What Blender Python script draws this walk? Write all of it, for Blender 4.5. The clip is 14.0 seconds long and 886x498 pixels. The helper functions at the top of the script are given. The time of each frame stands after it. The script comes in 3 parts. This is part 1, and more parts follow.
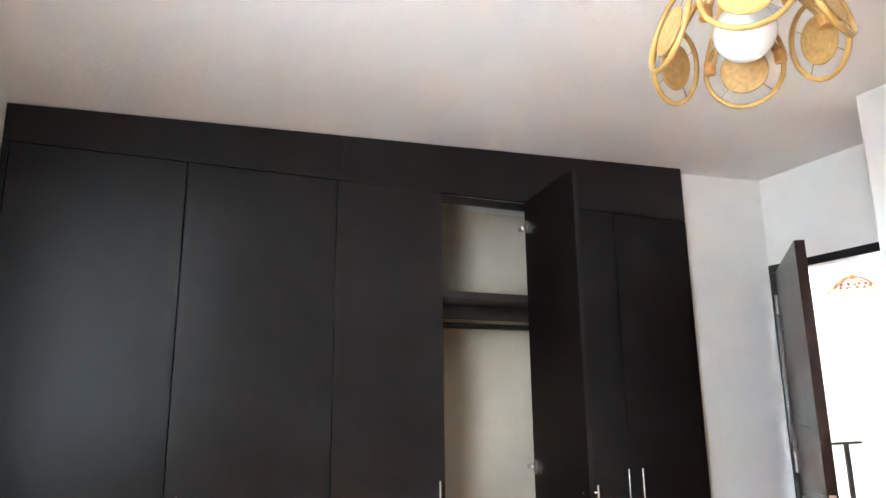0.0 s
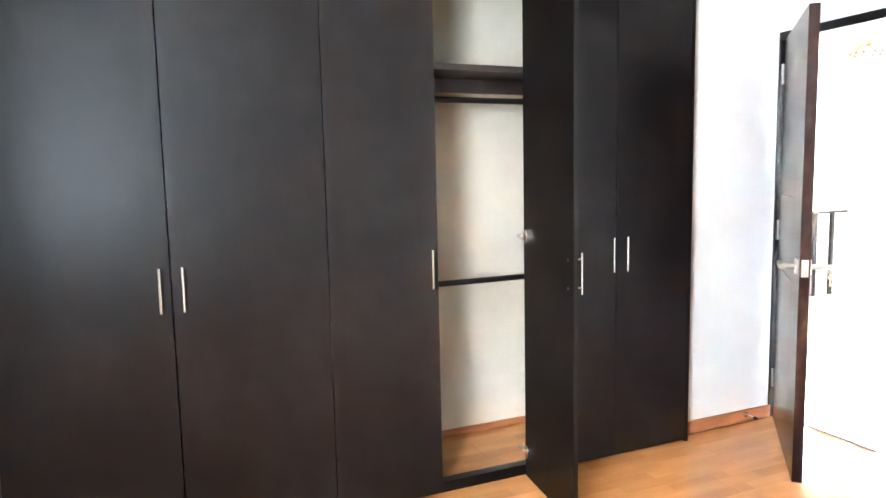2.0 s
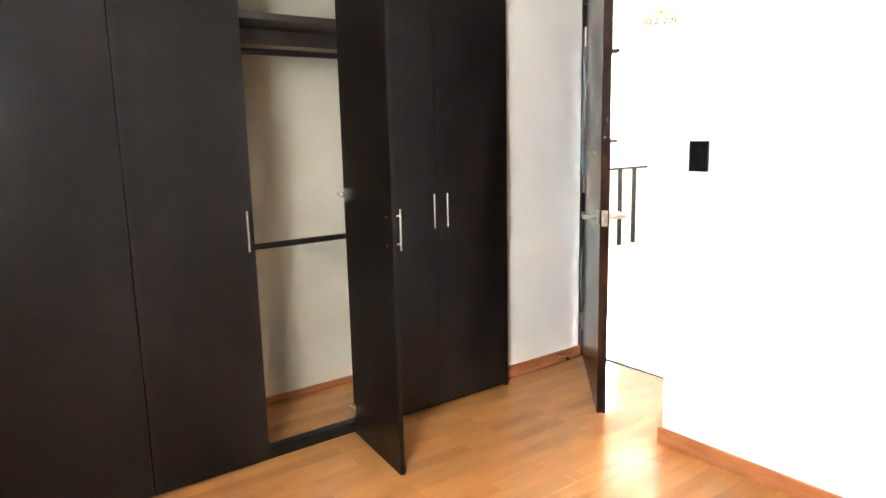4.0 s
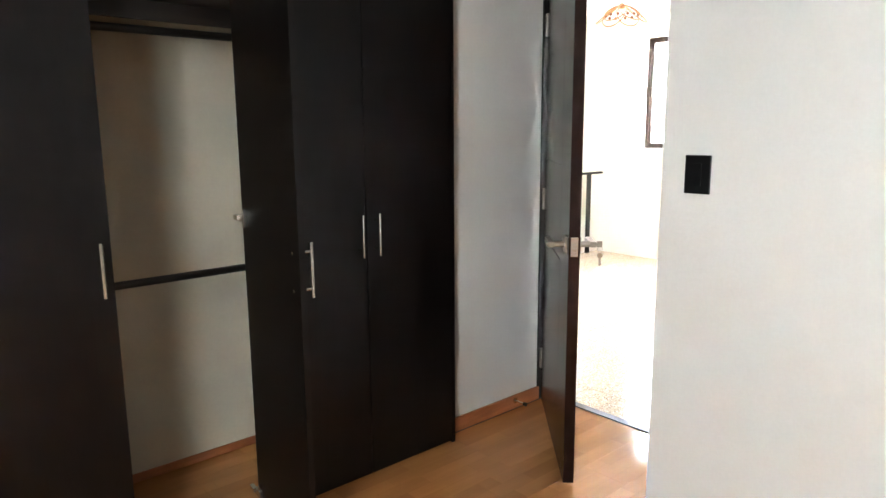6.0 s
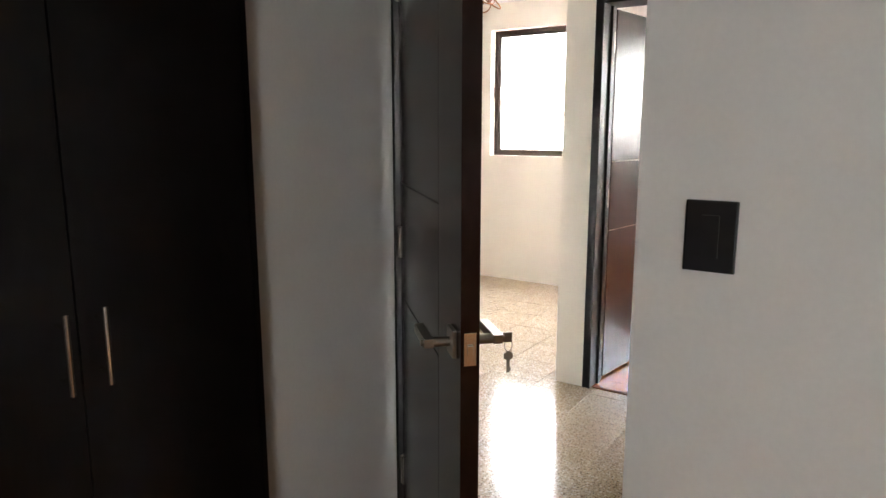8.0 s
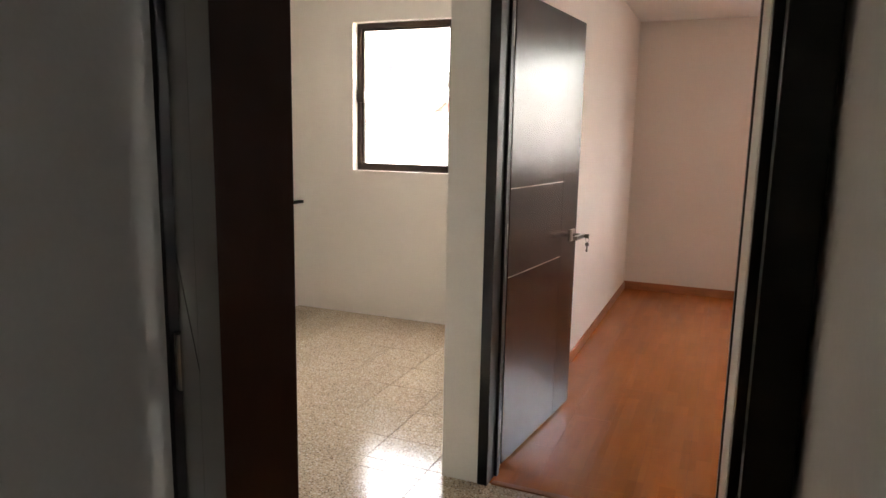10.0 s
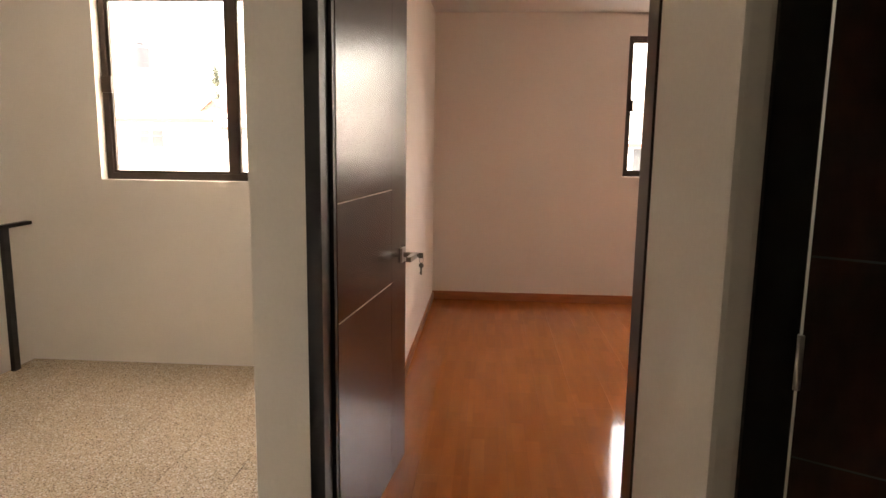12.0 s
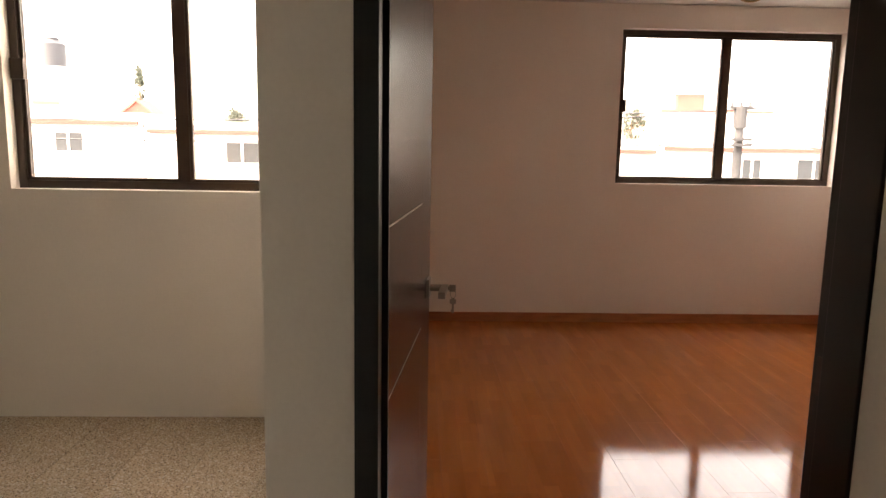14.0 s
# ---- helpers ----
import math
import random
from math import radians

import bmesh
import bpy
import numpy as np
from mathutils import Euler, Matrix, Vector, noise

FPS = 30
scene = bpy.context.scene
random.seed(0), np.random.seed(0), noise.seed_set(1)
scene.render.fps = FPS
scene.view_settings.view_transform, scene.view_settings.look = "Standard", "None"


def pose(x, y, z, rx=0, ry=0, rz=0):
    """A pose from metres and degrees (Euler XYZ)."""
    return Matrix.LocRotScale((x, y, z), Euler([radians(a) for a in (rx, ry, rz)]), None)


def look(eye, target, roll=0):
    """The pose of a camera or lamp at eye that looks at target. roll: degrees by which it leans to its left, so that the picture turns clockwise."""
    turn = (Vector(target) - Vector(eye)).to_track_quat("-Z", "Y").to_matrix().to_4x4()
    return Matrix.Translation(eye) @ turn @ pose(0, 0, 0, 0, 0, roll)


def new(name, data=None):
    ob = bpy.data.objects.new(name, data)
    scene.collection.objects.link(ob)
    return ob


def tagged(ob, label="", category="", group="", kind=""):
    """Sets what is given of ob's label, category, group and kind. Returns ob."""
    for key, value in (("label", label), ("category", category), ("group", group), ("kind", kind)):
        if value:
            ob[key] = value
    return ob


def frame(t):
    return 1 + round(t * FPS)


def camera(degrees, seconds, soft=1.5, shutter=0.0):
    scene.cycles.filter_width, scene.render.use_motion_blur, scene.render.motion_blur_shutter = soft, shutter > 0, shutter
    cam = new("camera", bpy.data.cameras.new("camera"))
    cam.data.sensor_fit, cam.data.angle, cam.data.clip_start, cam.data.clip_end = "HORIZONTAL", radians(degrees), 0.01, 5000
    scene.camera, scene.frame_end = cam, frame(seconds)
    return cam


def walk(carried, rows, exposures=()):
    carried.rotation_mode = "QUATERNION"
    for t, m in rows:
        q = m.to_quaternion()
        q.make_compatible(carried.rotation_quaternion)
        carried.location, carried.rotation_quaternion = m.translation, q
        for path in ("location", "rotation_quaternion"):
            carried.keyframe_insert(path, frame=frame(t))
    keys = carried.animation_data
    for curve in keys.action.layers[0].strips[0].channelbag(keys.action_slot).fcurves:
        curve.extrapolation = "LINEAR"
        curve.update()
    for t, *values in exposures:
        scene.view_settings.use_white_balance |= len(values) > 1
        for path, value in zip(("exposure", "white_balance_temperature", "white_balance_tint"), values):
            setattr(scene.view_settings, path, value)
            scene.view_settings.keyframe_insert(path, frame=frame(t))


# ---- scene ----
cam = camera(66.7, 14.0)
PATH = [
    (0, (-2.385, -2.456, 1.322), (-1.602, -0.669, 1.761), -0.7),
    (0.5, (-2.36, -2.455, 1.313), (-1.57, -0.657, 1.688), -0.8),
    (1, (-2.336, -2.464, 1.290), (-1.560, -0.654, 1.623), -0.9),
    (1.5, (-2.312, -2.497, 1.277), (-1.55, -0.668, 1.555), -0.9),
    (2, (-2.337, -2.46, 1.322), (-1.558, -0.631, 1.103), -1.2),
    (2.5, (-2.322, -2.462, 1.303), (-1.555, -0.642, 0.99), -1.3),
    (3, (-2.302, -2.451, 1.299), (-1.534, -0.634, 0.969), -1.2),
    (3.5, (-2.311, -2.48, 1.31), (-1.437, -0.714, 0.971), -1.4),
    (4, (-2.265, -2.472, 1.305), (-1.083, -0.896, 0.962), -1.3),
    (4.2, (-2.236, -2.437, 1.318), (-1.026, -0.883, 0.965), -0.9),
    (6.3, (-1.744, -1.928, 1.334), (-0.396, -0.492, 0.986), -0.5),
    (6.5, (-1.669, -1.869, 1.345), (-0.283, -0.47, 0.997), -0.6),
    (7, (-1.482, -1.691, 1.339), (-0.029, -0.362, 0.993), -0.5),
    (7.5, (-1.305, -1.447, 1.354), (0.208, -0.185, 1.007), -0.2),
    (8, (-1.066, -1.255, 1.359), (0.563, -0.149, 1.009), 0.0),
    (8.5, (-0.774, -1.067, 1.376), (0.933, -0.085, 1.029), 0.0),
    (8.7, (-0.673, -0.998, 1.363), (1.048, -0.037, 1.022), 0.7),
    (10.8, (-0.010, -0.661, 1.409), (1.846, 0.003, 1.079), 0.5),
    (11, (0.051, -0.608, 1.395), (1.912, 0.035, 1.068), 0.6),
    (11.5, (0.205, -0.488, 1.383), (2.136, -0.081, 1.068), 0.8),
    (12, (0.421, -0.433, 1.377), (2.392, -0.303, 1.062), 0.8),
    (12.5, (0.612, -0.376, 1.366), (2.589, -0.376, 1.064), 0.9),
    (13, (0.762, -0.247, 1.379), (2.738, -0.317, 1.078), 1.1),
    (13.5, (0.925, -0.146, 1.368), (2.902, -0.229, 1.074), 1.0),
    (14, (1.058, -0.059, 1.351), (3.035, -0.128, 1.054), 1.0),
]
walk(cam, [(t, look(eye, target, roll)) for t, eye, target, roll in PATH],
     exposures=[(0.0, 8.75, 6050, 8), (0.5, 9.15, 5900, 8), (1.5, 9.75, 5800, 8), (3.0, 10.15, 6150, 8), (3.5, 9.95, 6350, 8), (4.0, 9.15, 6700, 7), (4.2, 9.05, 6700, 7), (6.3, 7.75, 6400, 6), (7.0, 7.1, 6500, 8), (7.5, 6.85, 6600, 10),
                (8.0, 6.65, 6800, 10), (8.7, 6.35, 7000, 12), (10.8, 5.3, 7700, 13), (11.5, 5.3, 8200, 16), (12.5, 5.3, 8900, 18), (13.5, 5.0, 8900, 18), (14.0, 4.55, 8700, 18)])

# ---- world, sun, window light ----
world = bpy.data.worlds.new("sky_world")
scene.world = world
world.use_nodes = True
wn = world.node_tree.nodes
sky = wn.new("ShaderNodeTexSky")
sky.sky_type = "NISHITA"
sky.sun_disc = False
sky.sun_elevation = radians(55)
sky.sun_rotation = radians(-30)
sky.dust_density = 4.0
haze = wn.new("ShaderNodeHueSaturation")
haze.inputs["Saturation"].default_value = 0.35
world.node_tree.links.new(sky.outputs[0], haze.inputs["Color"])
world.node_tree.links.new(haze.outputs[0], wn["Background"].inputs[0])
wn["Background"].inputs[1].default_value = 0.15

sun_data = bpy.data.lights.new("sun", "SUN")
sun_data.energy = 0.3
sun_data.angle = radians(12)
sun_data.color = (1.0, 0.94, 0.86)
sun = new("sun", sun_data)
sun.matrix_world = look((-0.35 * 20, 0.50 * 20, 0.80 * 20), (0, 0, 0))


def unseen_light(name, x, y, z, wide, high, rz, power, up=0):
    """Light from outside the view: sky by the bedroom window, added fill in the bath."""
    d = bpy.data.lights.new(name, "AREA")
    d.shape, d.size, d.size_y, d.energy = "RECTANGLE", wide, high, power
    d.color = (0.86, 0.95, 1.0)
    ob = new(name, d)
    ob.matrix_world = pose(x, y, z, 90 + up, 0, rz)
    return ob


# ---- materials ----
def mat(name, color, rough=0.5, metal=0.0, vary=0.08, scale=6.0, bump=0.0, bscale=120.0, stretch=(1, 1, 1), island=0.0, spec=0.5, coat=0.0, fine=0.0, finescale=90.0, rvar=0.0):
    m = bpy.data.materials.new(name)
    m.use_nodes = True
    nt = m.node_tree
    b = nt.nodes["Principled BSDF"]
    b.inputs["Roughness"].default_value = rough
    b.inputs["Metallic"].default_value = metal
    b.inputs["Specular IOR Level"].default_value = spec
    b.inputs["Coat Weight"].default_value = coat
    b.inputs["Coat Roughness"].default_value = 0.12
    tc = nt.nodes.new("ShaderNodeTexCoord")
    mp = nt.nodes.new("ShaderNodeMapping")
    mp.inputs["Scale"].default_value = stretch
    nt.links.new(tc.outputs["Object"], mp.inputs[0])

    def noisy(s, detail=4.0):
        n = nt.nodes.new("ShaderNodeTexNoise")
        n.inputs["Scale"].default_value = s
        n.inputs["Detail"].default_value = detail
        nt.links.new(mp.outputs[0], n.inputs["Vector"])
        return n

    def ramp(src, lo, hi):
        r = nt.nodes.new("ShaderNodeMapRange")
        r.inputs["From Min"].default_value, r.inputs["From Max"].default_value = 0.3, 0.7
        r.inputs["To Min"].default_value, r.inputs["To Max"].default_value = lo, hi
        nt.links.new(src, r.inputs[0])
        return r.outputs[0]

    value = ramp(noisy(scale).outputs["Fac"], 1 - vary, 1 + vary)
    if fine:
        mul = nt.nodes.new("ShaderNodeMath")
        mul.operation = "MULTIPLY"
        nt.links.new(value, mul.inputs[0])
        nt.links.new(ramp(noisy(finescale).outputs["Fac"], 1 - fine, 1 + fine), mul.inputs[1])
        value = mul.outputs[0]
    if island:
        oi = nt.nodes.new("ShaderNodeObjectInfo")
        r2 = nt.nodes.new("ShaderNodeMapRange")
        r2.inputs["To Min"].default_value, r2.inputs["To Max"].default_value = 1 - island, 1 + island
        nt.links.new(oi.outputs["Random"], r2.inputs[0])
        mul = nt.nodes.new("ShaderNodeMath")
        mul.operation = "MULTIPLY"
        nt.links.new(value, mul.inputs[0])
        nt.links.new(r2.outputs[0], mul.inputs[1])
        value = mul.outputs[0]
    hsv = nt.nodes.new("ShaderNodeHueSaturation")
    hsv.inputs["Color"].default_value = (*color, 1)
    nt.links.new(value, hsv.inputs["Value"])
    nt.links.new(hsv.outputs[0], b.inputs["Base Color"])
    if rvar:
        nt.links.new(ramp(noisy(scale * 2.3).outputs["Fac"], max(rough - rvar, 0.02), rough + rvar), b.inputs["Roughness"])
    if bump:
        bp = nt.nodes.new("ShaderNodeBump")
        bp.inputs["Strength"].default_value = bump
        bp.inputs["Distance"].default_value = 0.002
        nt.links.new(noisy(bscale, 3.0).outputs["Fac"], bp.inputs["Height"])
        nt.links.new(bp.outputs[0], b.inputs["Normal"])
    return m


M_WALL = mat("white_wall_paint", (0.80, 0.775, 0.73), 0.7, vary=0.03, scale=1.5, bump=0.35, bscale=60, fine=0.015)
M_HALL = mat("cream_wall_paint", (0.85, 0.812, 0.735), 0.65, vary=0.03, scale=1.3, bump=0.4, bscale=55, fine=0.015)
M_CEIL = mat("rough_white_ceiling", (0.82, 0.80, 0.77), 0.85, vary=0.03, scale=2, bump=0.8, bscale=45)
M_ESP = mat("espresso_melamine", (0.0060, 0.0040, 0.0036), 0.36, vary=0.25, scale=2.0, spec=0.28, bump=0.02, bscale=90, stretch=(5, 5, 0.5), fine=0.15, finescale=16)
M_DOOR = mat("espresso_wood_veneer", (0.026, 0.0100, 0.0068), 0.24, vary=0.25, scale=2.5, spec=0.34, bump=0.03, bscale=60, stretch=(3, 3, 1.2), fine=0.12, finescale=14)
M_FRAME = mat("espresso_door_frame", (0.0055, 0.0042, 0.004), 0.36, vary=0.2, scale=4, spec=0.4, stretch=(6, 6, 0.5), bump=0.02, bscale=40)
M_CHROME = mat("satin_nickel", (0.72, 0.69, 0.64), 0.25, metal=1.0, vary=0.05, scale=30)
M_LEVER = mat("brushed_dark_nickel", (0.36, 0.33, 0.29), 0.3, metal=1.0, vary=0.08, scale=40)
M_ALU = mat("dark_bronze_aluminium", (0.045, 0.027, 0.02), 0.4, metal=0.3, vary=0.15, scale=12)
M_IRON = mat("black_painted_iron", (0.018, 0.014, 0.012), 0.42, vary=0.2, scale=20, bump=0.15, bscale=150)
M_BASE = mat("wood_baseboard", (0.42, 0.145, 0.052), 0.38, vary=0.2, scale=5, stretch=(1, 1, 6), fine=0.1)
M_RATTAN = mat("honey_rattan", (0.43, 0.245, 0.066), 0.38, vary=0.2, scale=22, bump=0.2, bscale=180)
M_BIND = mat("rattan_binding", (0.50, 0.24, 0.06), 0.5, vary=0.2, scale=60, bump=0.6, bscale=300)
M_CANE = mat("woven_cane", (0.45, 0.26, 0.085), 0.55, vary=0.2, scale=70, bump=0.8, bscale=260)
M_GOLD = mat("aged_gold_metal", (0.36, 0.15, 0.045), 0.35, metal=0.4, vary=0.15, scale=30)
M_AMBER = mat("amber_bead", (0.22, 0.075, 0.025), 0.3, vary=0.2, scale=40)
M_BLACK = mat("black_switch_plastic", (0.005, 0.005, 0.006), 0.35, vary=0.1, scale=20)
M_LINING = mat("darkened_closet_cream", (0.66, 0.585, 0.455), 0.7, vary=0.05, scale=2.5, bump=0.3, bscale=60, fine=0.02)
# Even, slightly peach tint for the walls of the second room.
M_PEACH = mat("pale_peach_wall", (0.82, 0.74, 0.675), 0.68, vary=0.03, scale=1.4, bump=0.35, bscale=60, fine=0.015)
M_POLE = mat("dark_weathered_pole", (0.04, 0.04, 0.042), 0.8, vary=0.2, scale=3)
M_GLOBE = mat("opal_glass", (0.72, 0.73, 0.72), 0.12, vary=0.02, scale=3)
M_GROOVE = mat("lit_door_groove", (0.36, 0.30, 0.235), 0.4, vary=0.2, scale=30)
M_DARKIN = mat("closet_board", (0.030, 0.022, 0.018), 0.4, vary=0.2, scale=5, stretch=(0.5, 6, 6))
M_STUCCO = mat("white_stucco", (0.62, 0.61, 0.59), 0.85, vary=0.08, scale=0.7, bump=0.5, bscale=20)
M_ORANGE = mat("terracotta_paint", (0.18, 0.060, 0.047), 0.8, vary=0.12, scale=2)
M_TANK = mat("black_water_tank", (0.03, 0.033, 0.04), 0.5, vary=0.1, scale=3)
M_ASPHALT = mat("asphalt", (0.05, 0.05, 0.05), 0.9, vary=0.2, scale=0.5, fine=0.2, finescale=20)
M_CONC = mat("weathered_concrete", (0.075, 0.072, 0.068), 0.85, vary=0.15, scale=1.5)
M_LEAF = mat("foliage", (0.04, 0.05, 0.034), 0.7, vary=0.4, scale=1.2)
M_BARK = mat("bark", (0.12, 0.08, 0.05), 0.9, vary=0.3, scale=6)
M_WGLASS = mat("dark_window_glass", (0.05, 0.055, 0.06), 0.08, vary=0.1, scale=0.6)


def laminate(name, color):
    """Three-strip laminate: short staves in honey tones under a glossy film."""
    m = mat(name, color, 0.085, vary=0.10, scale=3.0, stretch=(0.7, 5, 1), island=0.05, rvar=0.025)
    nt = m.node_tree
    b = nt.nodes["Principled BSDF"]
    old = b.inputs["Base Color"].links[0].from_socket
    tc = nt.nodes.new("ShaderNodeTexCoord")
    geo = nt.nodes.new("ShaderNodeNewGeometry")
    br = nt.nodes.new("ShaderNodeTexBrick")
    br.offset, br.offset_frequency = 0.37, 2
    br.inputs["Color1"].default_value = (0.84, 0.82, 0.80, 1)
    br.inputs["Color2"].default_value = (1.12, 1.13, 1.14, 1)
    br.inputs["Mortar"].default_value = (0.9, 0.88, 0.86, 1)
    br.inputs["Scale"].default_value = 1.0
    br.inputs["Mortar Size"].default_value = 0.0008
    br.inputs["Brick Width"].default_value = 0.31
    br.inputs["Row Height"].default_value = 0.0635
    nt.links.new(geo.outputs["Position"], br.inputs["Vector"])
    mix = nt.nodes.new("ShaderNodeMix")
    mix.data_type, mix.blend_type = "RGBA", "MULTIPLY"
    mix.inputs[0].default_value = 0.75
    nt.links.new(old, mix.inputs[6])
    nt.links.new(br.outputs[0], mix.inputs[7])
    nt.links.new(mix.outputs[2], b.inputs["Base Color"])
    return m


def terrazzo():
    """Polished terrazzo: dark and reddish chips of marble in a pale buff cement."""
    m = mat("buff_terrazzo", (0.58, 0.475, 0.345), 0.15, vary=0.08, scale=2.0, island=0.05)
    nt = m.node_tree
    b = nt.nodes["Principled BSDF"]
    old = b.inputs["Base Color"].links[0].from_socket
    geo = nt.nodes.new("ShaderNodeNewGeometry")
    last = old
    for s, lo, hi, col, seed in ((98, 0.26, 0.34, (0.085, 0.06, 0.04), 0.0), (135, 0.27, 0.35, (0.26, 0.14, 0.075), 5.0), (66, 0.23, 0.31, (0.76, 0.70, 0.59), 9.0)):
        off = nt.nodes.new("ShaderNodeVectorMath")
        off.inputs[1].default_value = (seed, seed * 1.7, 0)
        nt.links.new(geo.outputs["Position"], off.inputs[0])
        v = nt.nodes.new("ShaderNodeTexVoronoi")
        v.inputs["Scale"].default_value = s
        nt.links.new(off.outputs[0], v.inputs["Vector"])
        r = nt.nodes.new("ShaderNodeMapRange")
        r.inputs["From Min"].default_value, r.inputs["From Max"].default_value = lo, hi
        r.inputs["To Min"].default_value, r.inputs["To Max"].default_value = 0.9, 0.0
        nt.links.new(v.outputs["Distance"], r.inputs[0])
        mix = nt.nodes.new("ShaderNodeMix")
        mix.data_type = "RGBA"
        mix.inputs[7].default_value = (*col, 1)
        nt.links.new(r.outputs[0], mix.inputs[0])
        nt.links.new(last, mix.inputs[6])
        last = mix.outputs[2]
    nt.links.new(last, b.inputs["Base Color"])
    return m


M_LAM = laminate("honey_laminate", (0.50, 0.21, 0.068))
M_LAM2 = laminate("orange_laminate", (0.49, 0.150, 0.033))
M_TERR = terrazzo()
M_GROUT = mat("pale_grout", (0.62, 0.54, 0.42), 0.5, vary=0.1, scale=20)

M_GLASS = bpy.data.materials.new("window_glass")
M_GLASS.use_nodes = True
gb = M_GLASS.node_tree.nodes["Principled BSDF"]
gb.inputs["Transmission Weight"].default_value = 1.0
gb.inputs["Roughness"].default_value = 0.0
gb.inputs["IOR"].default_value = 1.05


# ---- mesh helpers ----
def box(bm, x0, x1, y0, y1, z0, z1, bevel=0.0):
    vs = bmesh.ops.create_cube(bm, size=1.0)["verts"]
    for v in vs:
        v.co = Vector((x0 + (v.co.x + 0.5) * (x1 - x0), y0 + (v.co.y + 0.5) * (y1 - y0), z0 + (v.co.z + 0.5) * (z1 - z0)))
    if bevel:
        es = list({e for v in vs for e in v.link_edges})
        bmesh.ops.bevel(bm, geom=es, offset=bevel, segments=2, affect="EDGES", profile=0.7)
    return bm


def boxes(*specs, bevel=0.0):
    bm = bmesh.new()
    for s in specs:
        box(bm, *s, bevel=bevel)
    return bm


def rod(bm, a, b, r, seg=12, r2=None):
    a, b = Vector(a), Vector(b)
    d = b - a
    m = Matrix.Translation((a + b) / 2) @ d.to_track_quat("Z", "Y").to_matrix().to_4x4()
    bmesh.ops.create_cone(bm, cap_ends=True, segments=seg, radius1=r, radius2=r if r2 is None else r2, depth=d.length, matrix=m)
    return bm


def torus(bm, m, R, r, seg=40, ring=8, squash=1.0):
    rows = []
    for i in range(seg):
        a = 2 * math.pi * i / seg
        row = []
        for j in range(ring):
            c = 2 * math.pi * j / ring
            q = R + r * math.cos(c)
            row.append(bm.verts.new(m @ Vector((q * math.cos(a), q * math.sin(a) * squash, r * math.sin(c)))))
        rows.append(row)
    for i in range(seg):
        for j in range(ring):
            bm.faces.new((rows[i][j], rows[(i + 1) % seg][j], rows[(i + 1) % seg][(j + 1) % ring], rows[i][(j + 1) % ring]))
    return bm


def sphere(bm, c, r, seg=32, rings=20, scale=(1, 1, 1)):
    bmesh.ops.create_uvsphere(bm, u_segments=seg, v_segments=rings, radius=r, matrix=Matrix.Translation(c) @ Matrix.Diagonal((*scale, 1)))
    return bm


def link(name, bm, material, smooth=False):
    bmesh.ops.recalc_face_normals(bm, faces=bm.faces)
    me = bpy.data.meshes.new(name)
    if smooth:
        for f in bm.faces:
            f.smooth = True
    bm.to_mesh(me)
    bm.free()
    me.materials.append(material)
    return new(name, me)


def part(name, bm, material, parent, label="", smooth=False):
    ob = link(name, bm, material, smooth)
    ob.parent = parent
    if label:
        ob["label"] = label
    return ob


def structure(name, bm, material, label, category):
    return tagged(link(name, bm, material), label, category, kind="structure")


def empty(name, m, label, category, group="", kind=""):
    ob = new(name)
    ob.matrix_world = m
    return tagged(ob, label, category, group, kind)


def pierced(x0, x1, ya, yb, za, zb, holes):
    """A wall between x0 and x1 as one closed skin, with openings (y0, y1, z0, z1) through it."""
    ys = sorted({ya, yb, *(v for h in holes for v in h[:2])})
    zs = sorted({za, zb, *(v for h in holes for v in h[2:])})
    bm, made = bmesh.new(), {}

    def v(x, y, z):
        if (x, y, z) not in made:
            made[(x, y, z)] = bm.verts.new((x, y, z))
        return made[(x, y, z)]

    def solid(i, j):
        if not (0 <= i < len(ys) - 1 and 0 <= j < len(zs) - 1):
            return False
        y, z = (ys[i] + ys[i + 1]) / 2, (zs[j] + zs[j + 1]) / 2
        return not any(h[0] < y < h[1] and h[2] < z < h[3] for h in holes)

    for i in range(len(ys) - 1):
        for j in range(len(zs) - 1):
            if not solid(i, j):
                continue
            a, c, e, f = ys[i], ys[i + 1], zs[j], zs[j + 1]
            for x in (x0, x1):
                bm.faces.new((v(x, a, e), v(x, c, e), v(x, c, f), v(x, a, f)))
            for ok, p, q in ((solid(i - 1, j), (a, e), (a, f)), (solid(i + 1, j), (c, e), (c, f)), (solid(i, j - 1), (a, e), (c, e)), (solid(i, j + 1), (a, f), (c, f))):
                if not ok:
                    bm.faces.new((v(x0, *p), v(x0, *q), v(x1, *q), v(x1, *p)))
    return bm


# ---- plan ----
CEIL, CEIL2 = 2.440, 2.445
WEST, SOUTH, NORTH = -2.872, -4.20, 0.075     # bedroom walls
SWX, SWY = 0.045, -0.892                    # corner of the wall with the switch
DX0, DX1 = 0.620, 0.700                      # wall of the bedroom door
D2X0, D2X1 = 2.19, 2.35                     # wall of the second door
HALLX, HALLY = 4.30, 4.00                   # far and left wall of the hall
R2X, R2Y0, R2Y1 = 6.24, 0.04, -3.40         # far, left and right wall of the second room
TOP = 2.0                                   # top of the door openings
LOW = -2.9                                  # street level

